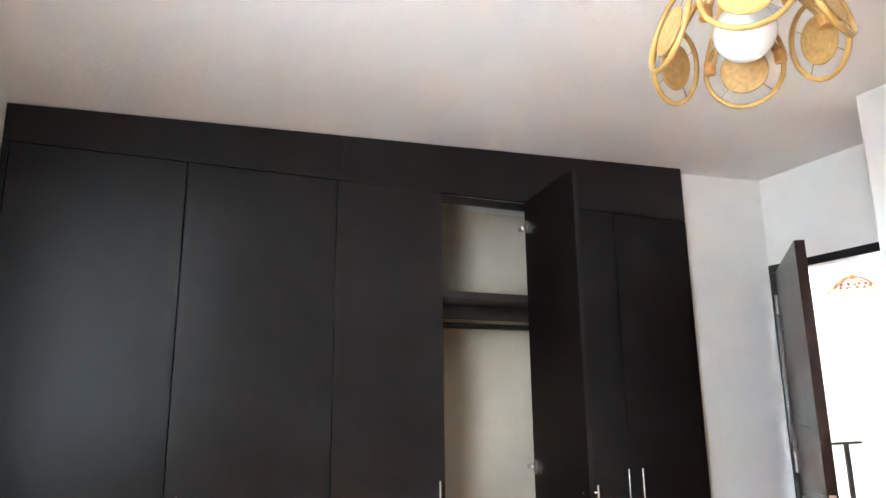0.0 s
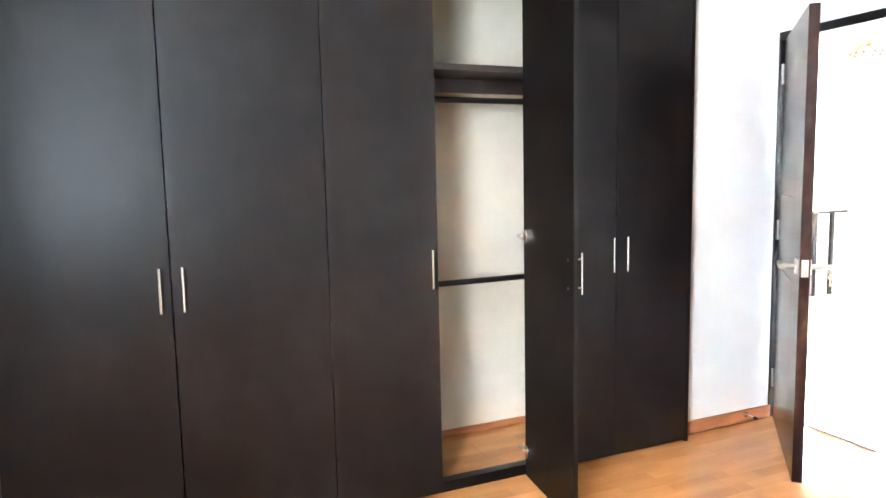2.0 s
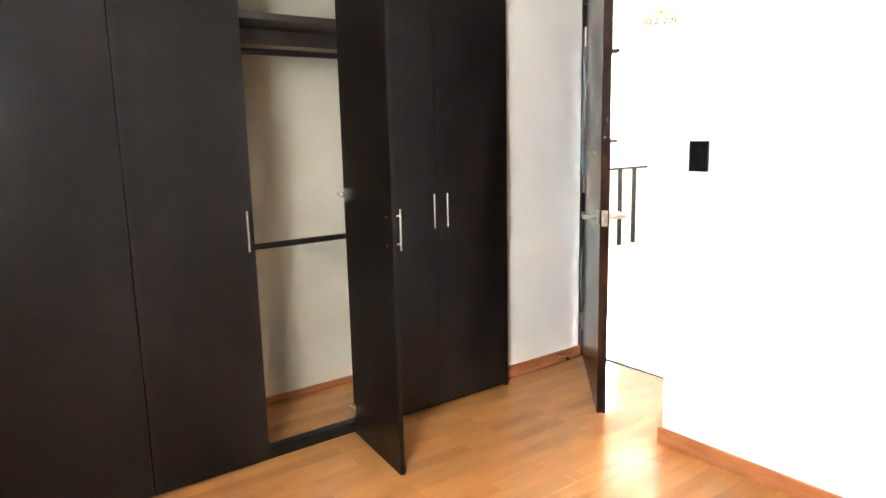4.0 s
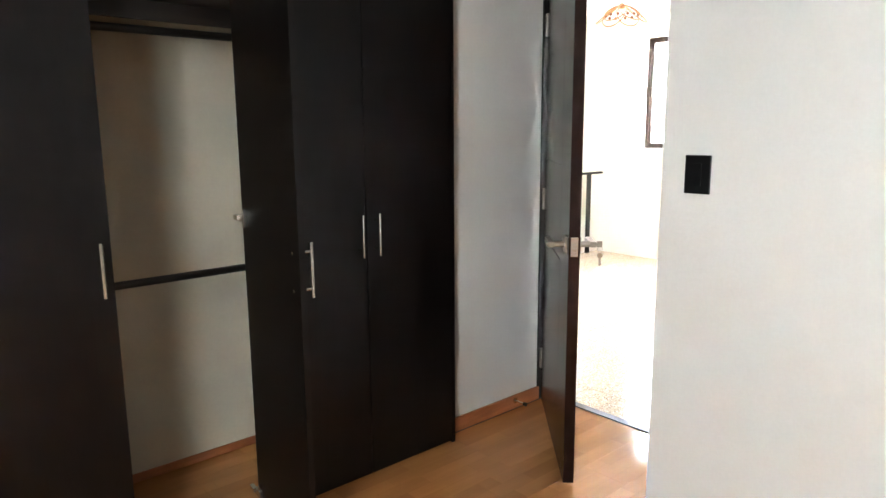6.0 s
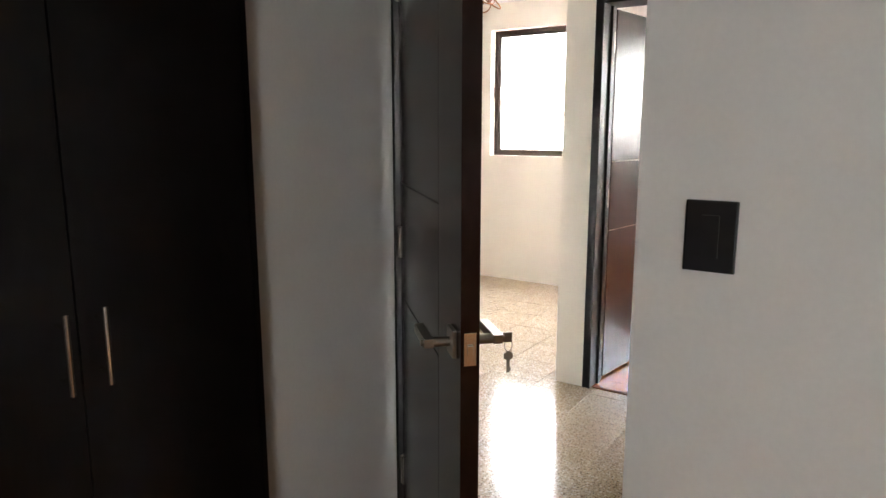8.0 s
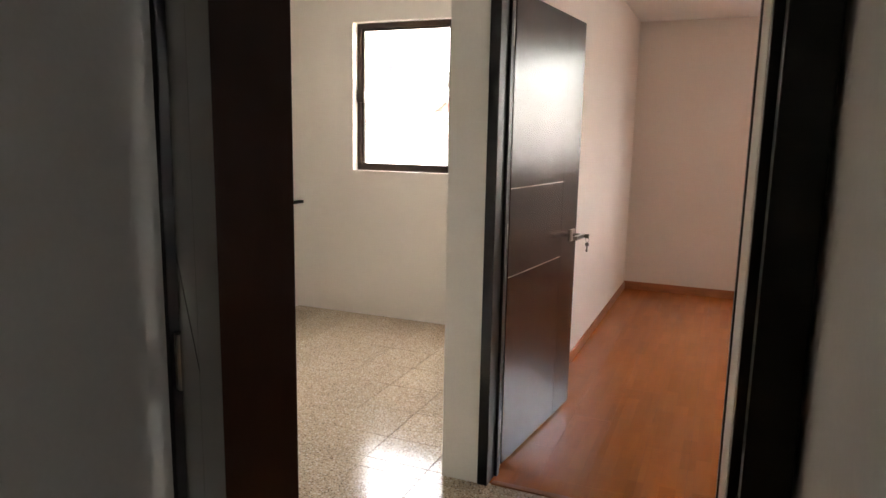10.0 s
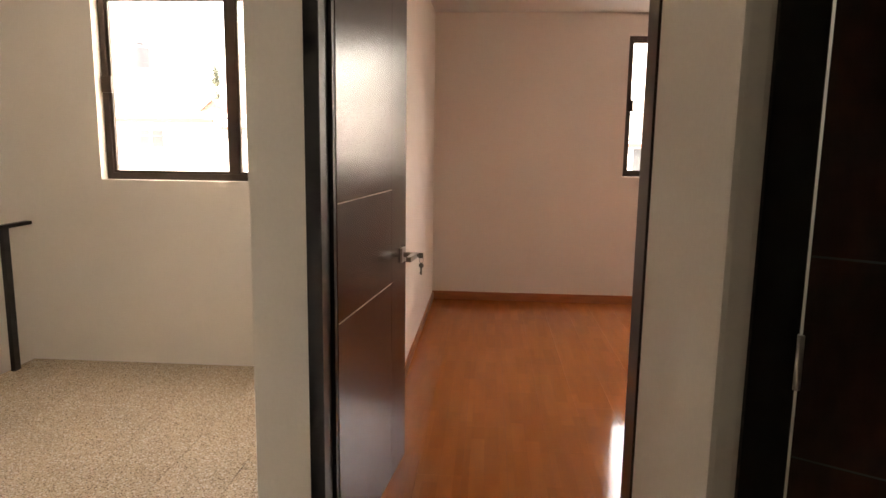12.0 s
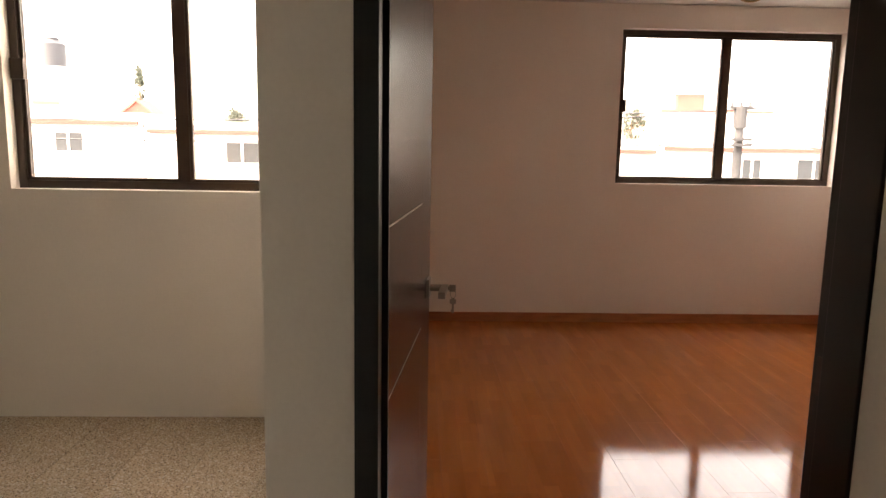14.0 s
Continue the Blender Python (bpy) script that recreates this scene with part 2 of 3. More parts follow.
# ---- structure: bedroom ----
structure("wall_north", boxes((WEST - 0.15, -0.0055, 0.58, 0.72, 0, CEIL), (-0.0055, DX0, NORTH, 0.72, 0, CEIL + 0.08)), M_WALL, "white painted wall behind the wardrobe and beside the door", "wall")
structure("wall_west", pierced(WEST - 0.15, WEST, SOUTH, 0.58, 0, CEIL, [(-2.60, -1.85, 0.98, 2.26)]), M_WALL, "white painted bedroom wall with a window opening", "wall")
structure("wall_south", boxes((WEST - 0.15, DX1, SOUTH - 0.15, SOUTH, 0, CEIL)), M_WALL, "plain white painted bedroom wall", "wall")
structure("wall_switch", boxes((SWX, DX1, SOUTH, SWY, 0, CEIL + 0.08), bevel=0.006), M_WALL, "white painted wall with a black light switch", "wall")
structure("wall_bedroom_door", boxes((DX0, DX1, SWY, 0.105, TOP, CEIL + 0.08), (DX0, DX1, 0.105, HALLY, LOW, CEIL + 0.08)), M_WALL, "white painted wall over the bedroom door", "wall")
FALL = 0.050                                # the bedroom ceiling falls towards the west


def fallen(bm, above=2.3):
    """Lets everything over a height follow the fall of the bedroom ceiling."""
    for v in bm.verts:
        if v.co.z > above:
            v.co.z += 0.004 + FALL * v.co.x
    return bm


structure("ceiling_bedroom", fallen(boxes((WEST - 0.15, DX1, SOUTH - 0.15, 0.72, CEIL, CEIL + 0.19))), M_CEIL, "rough white plaster ceiling of the bedroom", "ceiling")
structure("slab_bedroom", boxes((WEST - 0.15, DX1 - 0.012, SOUTH - 0.15, 0.72, -0.2, -0.009)), M_CONC, "concrete slab under the bedroom floor", "floor")
unseen_light("bedroom_window_light", WEST - 0.02, -2.225, 1.62, 0.66, 1.22, -68, 0.12, 12)
# Unseen roofed box, added to cut the sky light at the bedroom window.
structure("lightwell_wall", boxes((-4.35, -4.20, -7.0, 2.0, LOW, 6.5), (-4.20, WEST - 0.15, -7.0, -6.85, LOW, 6.5), (-4.20, WEST - 0.15, 1.85, 2.0, LOW, 6.5), (-4.35, WEST - 0.15, -7.0, 2.0, 6.5, 6.6)), M_STUCCO, "unseen stucco box added to keep the sky's light off the bedroom window", "wall")

# ---- structure: hall ----
W1, W2, W3 = (0.25, 1.868, 1.127, 2.216), (2.765, 3.008, 1.126, 2.226), (3.465, 3.72, 0.750, 1.815)
HX2 = HALLX + 0.15
structure("wall_hall_far", pierced(HALLX, HX2, 0.21, HALLY, LOW, CEIL, [W1, W2, W3]), M_HALL, "cream painted stucco wall with three windows", "wall")
structure("wall_hall_left", boxes((DX0, HALLX + 0.15, HALLY, HALLY + 0.15, LOW, CEIL)), M_HALL, "cream painted wall of the stairwell", "wall")
structure("wall_second_door", boxes((D2X0, D2X1, 0.052, 0.21, LOW, CEIL), (D2X0, D2X1, -0.885, 0.052, TOP, CEIL), (D2X0, D2X1, R2Y1 - 0.15, -0.885, 0, CEIL), bevel=0.004), M_HALL, "cream painted wall round the second door", "wall")
structure("wall_hall_right", boxes((1.612, D2X0 - 0.001, -0.903, -0.848, 0, CEIL), (1.735, D2X0 - 0.001, -0.96, -0.903, 0, CEIL), bevel=0.012), M_HALL, "cream painted wall with a rounded corner", "wall")
structure("wall_third_door", boxes((1.612, 1.735, -1.95, -1.70, 0, CEIL), (1.612, 1.735, -1.70, -0.903, TOP, CEIL)), M_HALL, "cream painted wall over the third door", "wall")
structure("wall_passage_end", boxes((DX1, D2X0, -2.07, -1.95, 0, CEIL)), M_HALL, "cream painted wall at the end of the passage", "wall")
structure("ceiling_hall", boxes((DX1, D2X0, -2.07, HALLY + 0.15, CEIL, CEIL + 0.15), (D2X0, HALLX + 0.15, 0.21, HALLY + 0.15, CEIL, CEIL + 0.15)), M_CEIL, "rough white plaster ceiling of the hall", "ceiling")
structure("slab_hall", boxes((DX1 - 0.012, D2X0 + 0.03, -2.07, 2.38, -0.2, -0.004), (D2X0 + 0.03, HALLX, 0.03, 2.38, -0.2, -0.004)), M_GROUT, "grouted slab under the terrazzo tiles of the hall", "floor")
structure("stairwell_floor", boxes((DX1, HALLX, 2.38, HALLY, LOW, LOW + 0.1)), M_TERR, "terrazzo floor at the foot of the stairwell", "floor")
structure("stairwell_wall", boxes((DX1, HALLX, 2.26, 2.38, LOW, -0.2)), M_HALL, "cream wall under the landing", "wall")

# Added lamp before a solid wall; brightens the gap at the third door.
unseen_light("bath_fill_light", 1.96, -1.93, 1.75, 0.36, 0.5, 0, 0.05)

# ---- structure: second room ----
structure("wall_room_left", boxes((D2X1, R2X + 0.15, R2Y0, 0.21, LOW, CEIL)), M_PEACH, "white painted wall of the second room", "wall")
structure("wall_room_far", pierced(R2X, R2X + 0.15, R2Y1 - 0.15, R2Y0, LOW, CEIL, [(-3.277, -1.563, 1.103, 2.264)]), M_PEACH, "white painted wall with a sliding window", "wall")
structure("wall_room_right", boxes((D2X1, R2X, R2Y1 - 0.15, R2Y1, LOW, CEIL)), M_PEACH, "plain white painted wall of the second room", "wall")
structure("ceiling_room", boxes((D2X1 + 0.001, R2X + 0.15, R2Y1 - 0.15, 0.21, CEIL2, CEIL2 + 0.2), (D2X0, D2X1, R2Y1 - 0.15, 0.21, CEIL + 0.006, CEIL + 0.15)), M_CEIL, "rough white plaster ceiling of the second room", "ceiling")
structure("slab_room", boxes((D2X0 + 0.03, R2X, R2Y1 - 0.15, 0.03, -0.2, -0.009)), M_CONC, "concrete slab under the second floor", "floor")


# ---- baseboards ----
def baseboard(name, x0, x1, y0, y1, high=0.065):
    return structure(name, boxes((x0, x1, y0, y1, 0.0, high), bevel=0.004), M_BASE, "reddish brown wooden baseboard along the wall", "baseboard")


baseboard("baseboard_alcove", 0.004, DX0 - 0.002, NORTH - 0.013, NORTH)
baseboard("baseboard_switch", SWX - 0.013, SWX, SOUTH + 0.02, SWY - 0.0005)
baseboard("baseboard_return", SWX - 0.013, DX0 - 0.03, SWY, SWY + 0.013)
baseboard("baseboard_closet", WEST + 0.02, -0.02, 0.567, 0.58, 0.036)
baseboard("baseboard_west", WEST, WEST + 0.013, SOUTH + 0.02, -0.02)
baseboard("baseboard_south", WEST + 0.014, SWX - 0.015, SOUTH, SOUTH + 0.013)
baseboard("baseboard_room_left", D2X1 + 0.02, R2X - 0.014, R2Y0 - 0.013, R2Y0)
baseboard("baseboard_room_far", R2X - 0.013, R2X, R2Y1 + 0.014, R2Y0, 0.074)
baseboard("baseboard_room_right", D2X1 + 0.02, R2X, R2Y1, R2Y1 + 0.013)
baseboard("baseboard_room_near", D2X1, D2X1 + 0.013, R2Y1 + 0.014, -0.93)
structure("threshold_bedroom", boxes((DX1 - 0.03, DX1 + 0.012, -0.83, 0.0, -0.004, 0.006), bevel=0.002), M_IRON, "dark metal threshold strip in the bedroom door", "threshold")
structure("threshold_room", boxes((D2X0 + 0.015, D2X0 + 0.045, -0.80, 0.0, -0.004, 0.005), bevel=0.002), M_BASE, "brown threshold strip in the second door", "threshold")


# ---- doors ----
def lever_set(door, x, z, side, thick, keys):
    """Square rosette, neck and lever on one face of a leaf; the leaf lies along +x, its faces at y=0 and y=thick."""
    y0 = thick if side > 0 else 0.0
    s = side
    h = part("door_handle", boxes((x - 0.03, x + 0.03, min(y0, y0 + s * 0.009), max(y0, y0 + s * 0.009), z - 0.03, z + 0.03), bevel=0.002), M_LEVER, door, "satin nickel lever handle")
    bm = rod(bmesh.new(), (x, y0 + s * 0.008, z), (x, y0 + s * 0.045, z), 0.011, 16)
    part("neck", bm, M_LEVER, h, smooth=False)
    a, b = sorted((y0 + s * 0.045, y0 + s * 0.066))
    part("lever", boxes((x - 0.115, x + 0.012, a, b, z - 0.010, z + 0.010), bevel=0.002), M_LEVER, h)
    bm = rod(bmesh.new(), (x, y0 + s * 0.066, z), (x, y0 + s * 0.072, z), 0.007, 14)
    part("cylinder", bm, M_LEVER, h)
    if keys:
        yk = y0 + s * 0.082
        bm = boxes((x - 0.001, x + 0.001, min(y0 + s * 0.070, yk + s * 0.008), max(y0 + s * 0.070, yk + s * 0.008), z - 0.011, z + 0.011))
        part("key_in_lock", bm, M_LEVER, h)
        bm = torus(bmesh.new(), Matrix.Translation((x, yk, z - 0.018)) @ Matrix.Rotation(radians(90), 4, "Y"), 0.014, 0.0013, 24, 6, 0.6)
        part("key_ring", bm, M_LEVER, h, smooth=True)
        bm = rod(bmesh.new(), (x - 0.001, yk, z - 0.042), (x + 0.001, yk, z - 0.042), 0.0115, 6)
        box(bm, x - 0.0012, x + 0.0012, yk - 0.0035, yk + 0.0035, z - 0.080, z - 0.050)
        box(bm, x - 0.0011, x + 0.0011, yk + 0.0035, yk + 0.006, z - 0.076, z - 0.068)
        part("key", bm, M_LEVER, h, "small steel key hanging from a ring")


def door(name, label, frame_box, hinge, angle, width, inner_side, keyside, fw=0.042, fw0=0.042, rebate=0.0):
    """frame_box: x0, x1, y0, y1 of the wall's opening; hinge: x, y of the pivot; the leaf's own y axis is its thickness."""
    x0, x1, y0, y1 = frame_box
    d = empty(name, Matrix.Identity(4), label, "door", "doors", "structure")
    proud = 0.008
    part("frame_jamb", boxes((x0 - proud, x1 + proud, y1 - fw, y1, 0, TOP), bevel=0.003), M_FRAME, d)
    if rebate:
        part("frame_jamb", boxes((x0 - proud, x1 - rebate, y0, y0 + fw0, 0, TOP), (x1 - rebate, x1 + proud, y0, y0 + 0.019, 0, TOP), bevel=0.003), M_FRAME, d)
    else:
        part("frame_jamb", boxes((x0 - proud, x1 + proud, y0, y0 + fw0, 0, TOP), bevel=0.003), M_FRAME, d)
    part("frame_head", boxes((x0 - proud, x1 + proud, y0 + fw0, y1 - fw, TOP - 0.042, TOP), bevel=0.003), M_FRAME, d)
    sx0, sx1 = (x0 + 0.045, x0 + 0.075) if inner_side < 0 else (x1 - 0.075, x1 - 0.045)
    if not rebate:
        part("door_stop", boxes((sx0, sx1, y0 + fw0, y0 + fw0 + 0.012, 0, TOP - 0.042)), M_FRAME, d)
    part("door_stop", boxes((sx0, sx1, y1 - fw - 0.012, y1 - fw, 0, TOP - 0.042)), M_FRAME, d)
    sx = x0 + 0.02 if inner_side < 0 else x1 - 0.02
    ys = y0 + (0.019 if rebate else fw0)
    part("strike_plate", boxes((sx - 0.012, sx + 0.012, ys, ys + 0.002, 0.87, 0.95)), M_ALU, d, "dull bronze strike plate")
    leaf = new("leaf")
    leaf.parent = d
    leaf.matrix_basis = pose(hinge[0], hinge[1], 0.012, 0, 0, angle)
    t, h, g, gv = 0.040, TOP - 0.042 - 0.018, 0.0022, 0.0014
    core = part("core", boxes((0, width, 0.0013, t - 0.0013, 0, h)), M_FRAME, leaf)
    xs = width - 0.225
    for ya, yb in ((0, 0.0014), (t - 0.0014, t)):
        for a, b, za, zb in ((0, xs - gv, 0, 0.815 - g), (0, xs - gv, 0.815 + g, 1.18 - g), (0, xs - gv, 1.18 + g, h), (xs + gv, width, 0, h)):
            part("panel", boxes((a, b, ya, yb, za, zb)), M_DOOR, core)
    # Pale strips on the keyed face: light caught by the grooves, put into colour.
    for ya, yb in ((-0.0003, 0.0013), (t - 0.0013, t + 0.0003)):
        if (ya > 0) != (keyside > 0):
            continue
        for z in (0.815, 1.18):
            part("inlay", boxes((0.002, xs - gv, ya, yb, z - g + 0.0002, z + g - 0.0002)), M_GROOVE, leaf, "thin pale line painted as light caught in a door groove")
    part("edge", boxes((width, width + 0.002, 0.0, t, 0, h)), M_DOOR, leaf)
    part("edge", boxes((-0.002, 0.0, 0.0, t, 0, h)), M_DOOR, leaf)
    part("edge", boxes((0, width, 0.0005, t - 0.0005, h, h + 0.002)), M_DOOR, leaf)
    part("latch_plate", boxes((width + 0.002, width + 0.004, t / 2 - 0.013, t / 2 + 0.013, 0.868, 0.938), bevel=0.0008), M_CHROME, leaf, "satin nickel latch plate")
    part("latch_bolt", boxes((width + 0.004, width + 0.009, t / 2 - 0.006, t / 2 + 0.006, 0.890, 0.913), bevel=0.002), M_CHROME, leaf)
    for side in (-1, 1):
        lever_set(leaf, width - 0.062, 0.903, side, t, side == keyside)
    for z in (0.20, 0.99, 1.78):
        bm = rod(bmesh.new(), (-0.004, KNUCKLE[name] * t, z - 0.05), (-0.004, KNUCKLE[name] * t, z + 0.05), 0.0065, 10)
        box(bm, -0.0042, -0.0022, 0.006, t - 0.006, z - 0.05, z + 0.05)
        part("hinge", bm, M_LEVER, leaf, "steel butt hinge")
        hx = (x1 - 0.034, x1 - 0.002) if inner_side > 0 else (x0 + 0.002, x0 + 0.034)
        part("hinge_plate", boxes((*hx, y1 - fw - 0.002, y1 - fw, z - 0.05 + 0.012, z + 0.05 + 0.012)), M_LEVER, d, "steel hinge plate")
    return d


KNUCKLE = {"door_1": 0.0, "door_2": 1.0, "door_3": 0.0}
# the leaf's y axis: for door_1 (opens into the bedroom) y=thick is the keyed hall face
door("door_1", "dark espresso wooden door, half open, with keys in the lever", (DX0, DX1, SWY + 0.005, 0.105), (0.621, 0.053), 226.0, 0.829, -1, 1, 0.038, 0.055)
door("door_2", "dark espresso wooden door, wide open, with keys in the lever", (D2X0, D2X1, -0.884, 0.052), (2.368, 0.008), -6.8, 0.84, 1, -1, rebate=0.055)
door("door_3", "dark espresso wooden door, open outwards, beside the rounded corner", (1.612, 1.735, -1.70, -0.903), (1.596, -0.988), 238, 0.62, -1, 1, 0.082)


# ---- windows ----
def window(name, label, x, y0, y1, z0, z1, mullion=None, latch=False, inset=0.07):
    """A dark aluminium window in a wall that faces -x; the frame stands inset metres behind the wall's face."""
    w = empty(name, pose(x + inset, 0, 0), label, "window", "", "structure")
    f, dp = 0.038, 0.055
    fr = part("window_frame", boxes((0, dp, y0, y0 + f, z0, z1), (0, dp, y1 - f, y1, z0, z1), (0, dp, y0 + f, y1 - f, z0, z0 + f), (0, dp, y0 + f, y1 - f, z1 - f, z1), bevel=0.002), M_ALU, w)
    spans = [(y0 + f, y1 - f)]
    if mullion is not None:
        part("mullion", boxes((0.004, dp - 0.004, mullion - 0.024, mullion + 0.024, z0 + f, z1 - f), bevel=0.002), M_ALU, w)
        spans = [(y0 + f, mullion - 0.024), (mullion + 0.024, y1 - f)]
    for i, (a, b) in enumerate(spans):
        s = 0.016
        sash = part("sash", boxes((0.012, 0.04, a, a + s, z0 + f, z1 - f), (0.012, 0.04, b - s, b, z0 + f, z1 - f), (0.012, 0.04, a + s, b - s, z0 + f, z0 + f + s), (0.012, 0.04, a + s, b - s, z1 - f - s, z1 - f)), M_ALU, w)
        p = part("pane", boxes((0.024, 0.028, a + s, b - s, z0 + f + s, z1 - f - s)), M_GLASS, sash)
        p.visible_shadow = False
    if latch:
        zc = (z0 + z1) / 2
        part("latch", boxes((-0.022, 0.012, y1 - f - 0.030, y1 - 0.006, zc - 0.035, zc + 0.06), bevel=0.004), M_ALU, w, "dark window latch")
    return w


window("window_1", "dark bronze sliding window looking onto the street", HALLX, *W1, 1.080, True)
window("window_2", "narrow dark bronze window over the stairwell", HALLX, *W2)
window("window_3", "narrow dark bronze window lower in the stairwell", HALLX, *W3)
window("window_4", "dark bronze two-pane sliding window in the second room", R2X, -3.277, -1.563, 1.103, 2.264, -2.395, True)
w5 = window("window_5", "dark bronze bedroom window", 0, -0.373, 0.373, 0.98, 2.26)
w5.matrix_world = pose(WEST - 0.07, -2.225, 0, 0, 0, 180)


# ---- wardrobe ----
ward = empty("wardrobe", Matrix.Identity(4), "black-brown built-in wardrobe with one door open", "wardrobe")
SEAMS = [-2.848, -2.302, -1.755, -1.310, -0.91, -0.442, -0.024]
WZ = 2.165
part("header_panel", fallen(boxes((WEST + 0.002, -1.735, 0.0, 0.02, WZ + 0.003, CEIL - 0.004), (-1.733, -0.0065, 0.0, 0.02, WZ + 0.003, CEIL - 0.004))), M_ESP, ward)
part("end_panel", boxes((-0.0225, -0.006, 0.001, 0.56, 0, WZ)), M_ESP, ward)
part("end_panel", boxes((WEST + 0.002, -2.850, 0.001, 0.56, 0, WZ)), M_ESP, ward)
part("plinth", boxes((-1.75, -0.455, 0.022, 0.07, 0, 0.045), bevel=0.002), M_ESP, ward)
part("partition", boxes((-0.45, -0.432, 0.022, 0.555, 0, WZ)), M_DARKIN, ward)
part("partition", boxes((-1.778, -1.76, 0.022, 0.555, 0, WZ)), M_DARKIN, ward)
part("top_rail", boxes((-1.758, -0.452, 0.022, 0.040, WZ - 0.030, WZ)), M_ESP, ward)
# Sheet added over the back wall; its darker cream dims the closet.
part("back_panel", boxes((-1.758, -0.452, 0.572, 0.5795, 0.0, CEIL - 0.16)), M_LINING, ward, "darker cream sheet added over the wall behind the wardrobe")
part("shelf", boxes((-1.758, -0.452, 0.03, 0.575, 1.735, 1.760), bevel=0.001), M_DARKIN, ward)
part("shelf_apron", boxes((-1.758, -0.452, 0.25, 0.268, 1.675, 1.733)), M_DARKIN, ward)
for z in (1.650, 0.834):
    part("hanging_rod", rod(bmesh.new(), (-1.758, 0.30, z), (-0.452, 0.30, z), 0.0135, 16), M_IRON, ward, "black steel hanging rod", smooth=True)


def bar_handle(door_part, x, y, z0=0.875, z1=1.03, s=-1):
    h = part("handle", rod(bmesh.new(), (x, y + s * 0.034, z0), (x, y + s * 0.034, z1), 0.006, 14), M_CHROME, door_part, "brushed steel bar handle", smooth=False)
    for z in (z0 + 0.025, z1 - 0.025):
        part_in = rod(bmesh.new(), (x, y, z), (x, y + s * 0.034, z), 0.0045, 10)
        ob = link("post", part_in, M_CHROME)
        ob.parent = door_part


for i in range(6):
    a, b = SEAMS[i] + 0.0018, SEAMS[i + 1] - 0.0018
    if i == 3:
        continue
    dd = part("door", boxes((a, b, 0.0, 0.018, 0.012, WZ), bevel=0.0012), M_ESP, ward)
    hx = b - 0.035 if i in (0, 2, 4) else a + 0.035
    bar_handle(dd, hx, 0.0)
# the open door, turned about its hinge
DW = 0.450
od = part("open_door", boxes((0, DW, 0, 0.018, 0.012, WZ), bevel=0.0012), M_ESP, ward, "open black-brown wardrobe door")
od.matrix_basis = pose(-0.920, -0.004, 0, 0, 0, -97.0)
bar_handle(od, DW - 0.04, 0.018, s=1)
for z in (0.13, 1.06, 2.045):
    hg = part("concealed_hinge", boxes((0.006, 0.05, -0.014, 0.0, z - 0.012, z + 0.012), (0.03, 0.042, -0.012, -0.001, z - 0.028, z + 0.028), (-0.03, 0.006, -0.02, -0.006, z - 0.008, z + 0.008), bevel=0.002), M_CHROME, od, "chrome concealed hinge")
for z in (0.90, 1.005):
    part("screw", rod(bmesh.new(), (DW - 0.04, 0, z), (DW - 0.04, -0.003, z), 0.005, 10), M_CHROME, od)


# ---- light switch and door stop ----
sw = empty("light_switch", pose(SWX, -1.0145, 1.1925), "black plastic light switch plate on the white wall", "switch")
part("plate", boxes((-0.009, 0, -0.0395, 0.0395, -0.057, 0.057), bevel=0.003), M_BLACK, sw)
part("rocker", boxes((-0.0105, -0.008, -0.013, 0.013, -0.034, 0.034), bevel=0.001), M_BLACK, sw)
ds = empty("door_stop", pose(0.44, NORTH - 0.013, 0.042), "small steel door stop on the baseboard", "door stop")
part("plate", rod(bmesh.new(), (0, 0, 0), (0, -0.006, 0), 0.014, 16), M_CHROME, ds)
part("stem", rod(bmesh.new(), (0, -0.005, 0), (0, -0.06, 0), 0.0045, 10), M_CHROME, ds)
part("tip", rod(bmesh.new(), (0, -0.058, 0), (0, -0.072, 0), 0.009, 12), M_IRON, ds, "black rubber tip")


# ---- stair railing ----
rail = empty("stair_railing", pose(0, 2.345, 0), "black iron railing at the edge of the landing", "railing")
part("top_rail", boxes((1.5, HALLX, -0.022, 0.022, 0.848, 0.870), bevel=0.003), M_IRON, rail)
for i in range(10):
    x = 4.085 - i * 0.248
    part("baluster", boxes((x - 0.025, x + 0.025, -0.013, 0.013, 0.0, 0.849), bevel=0.002), M_IRON, rail)


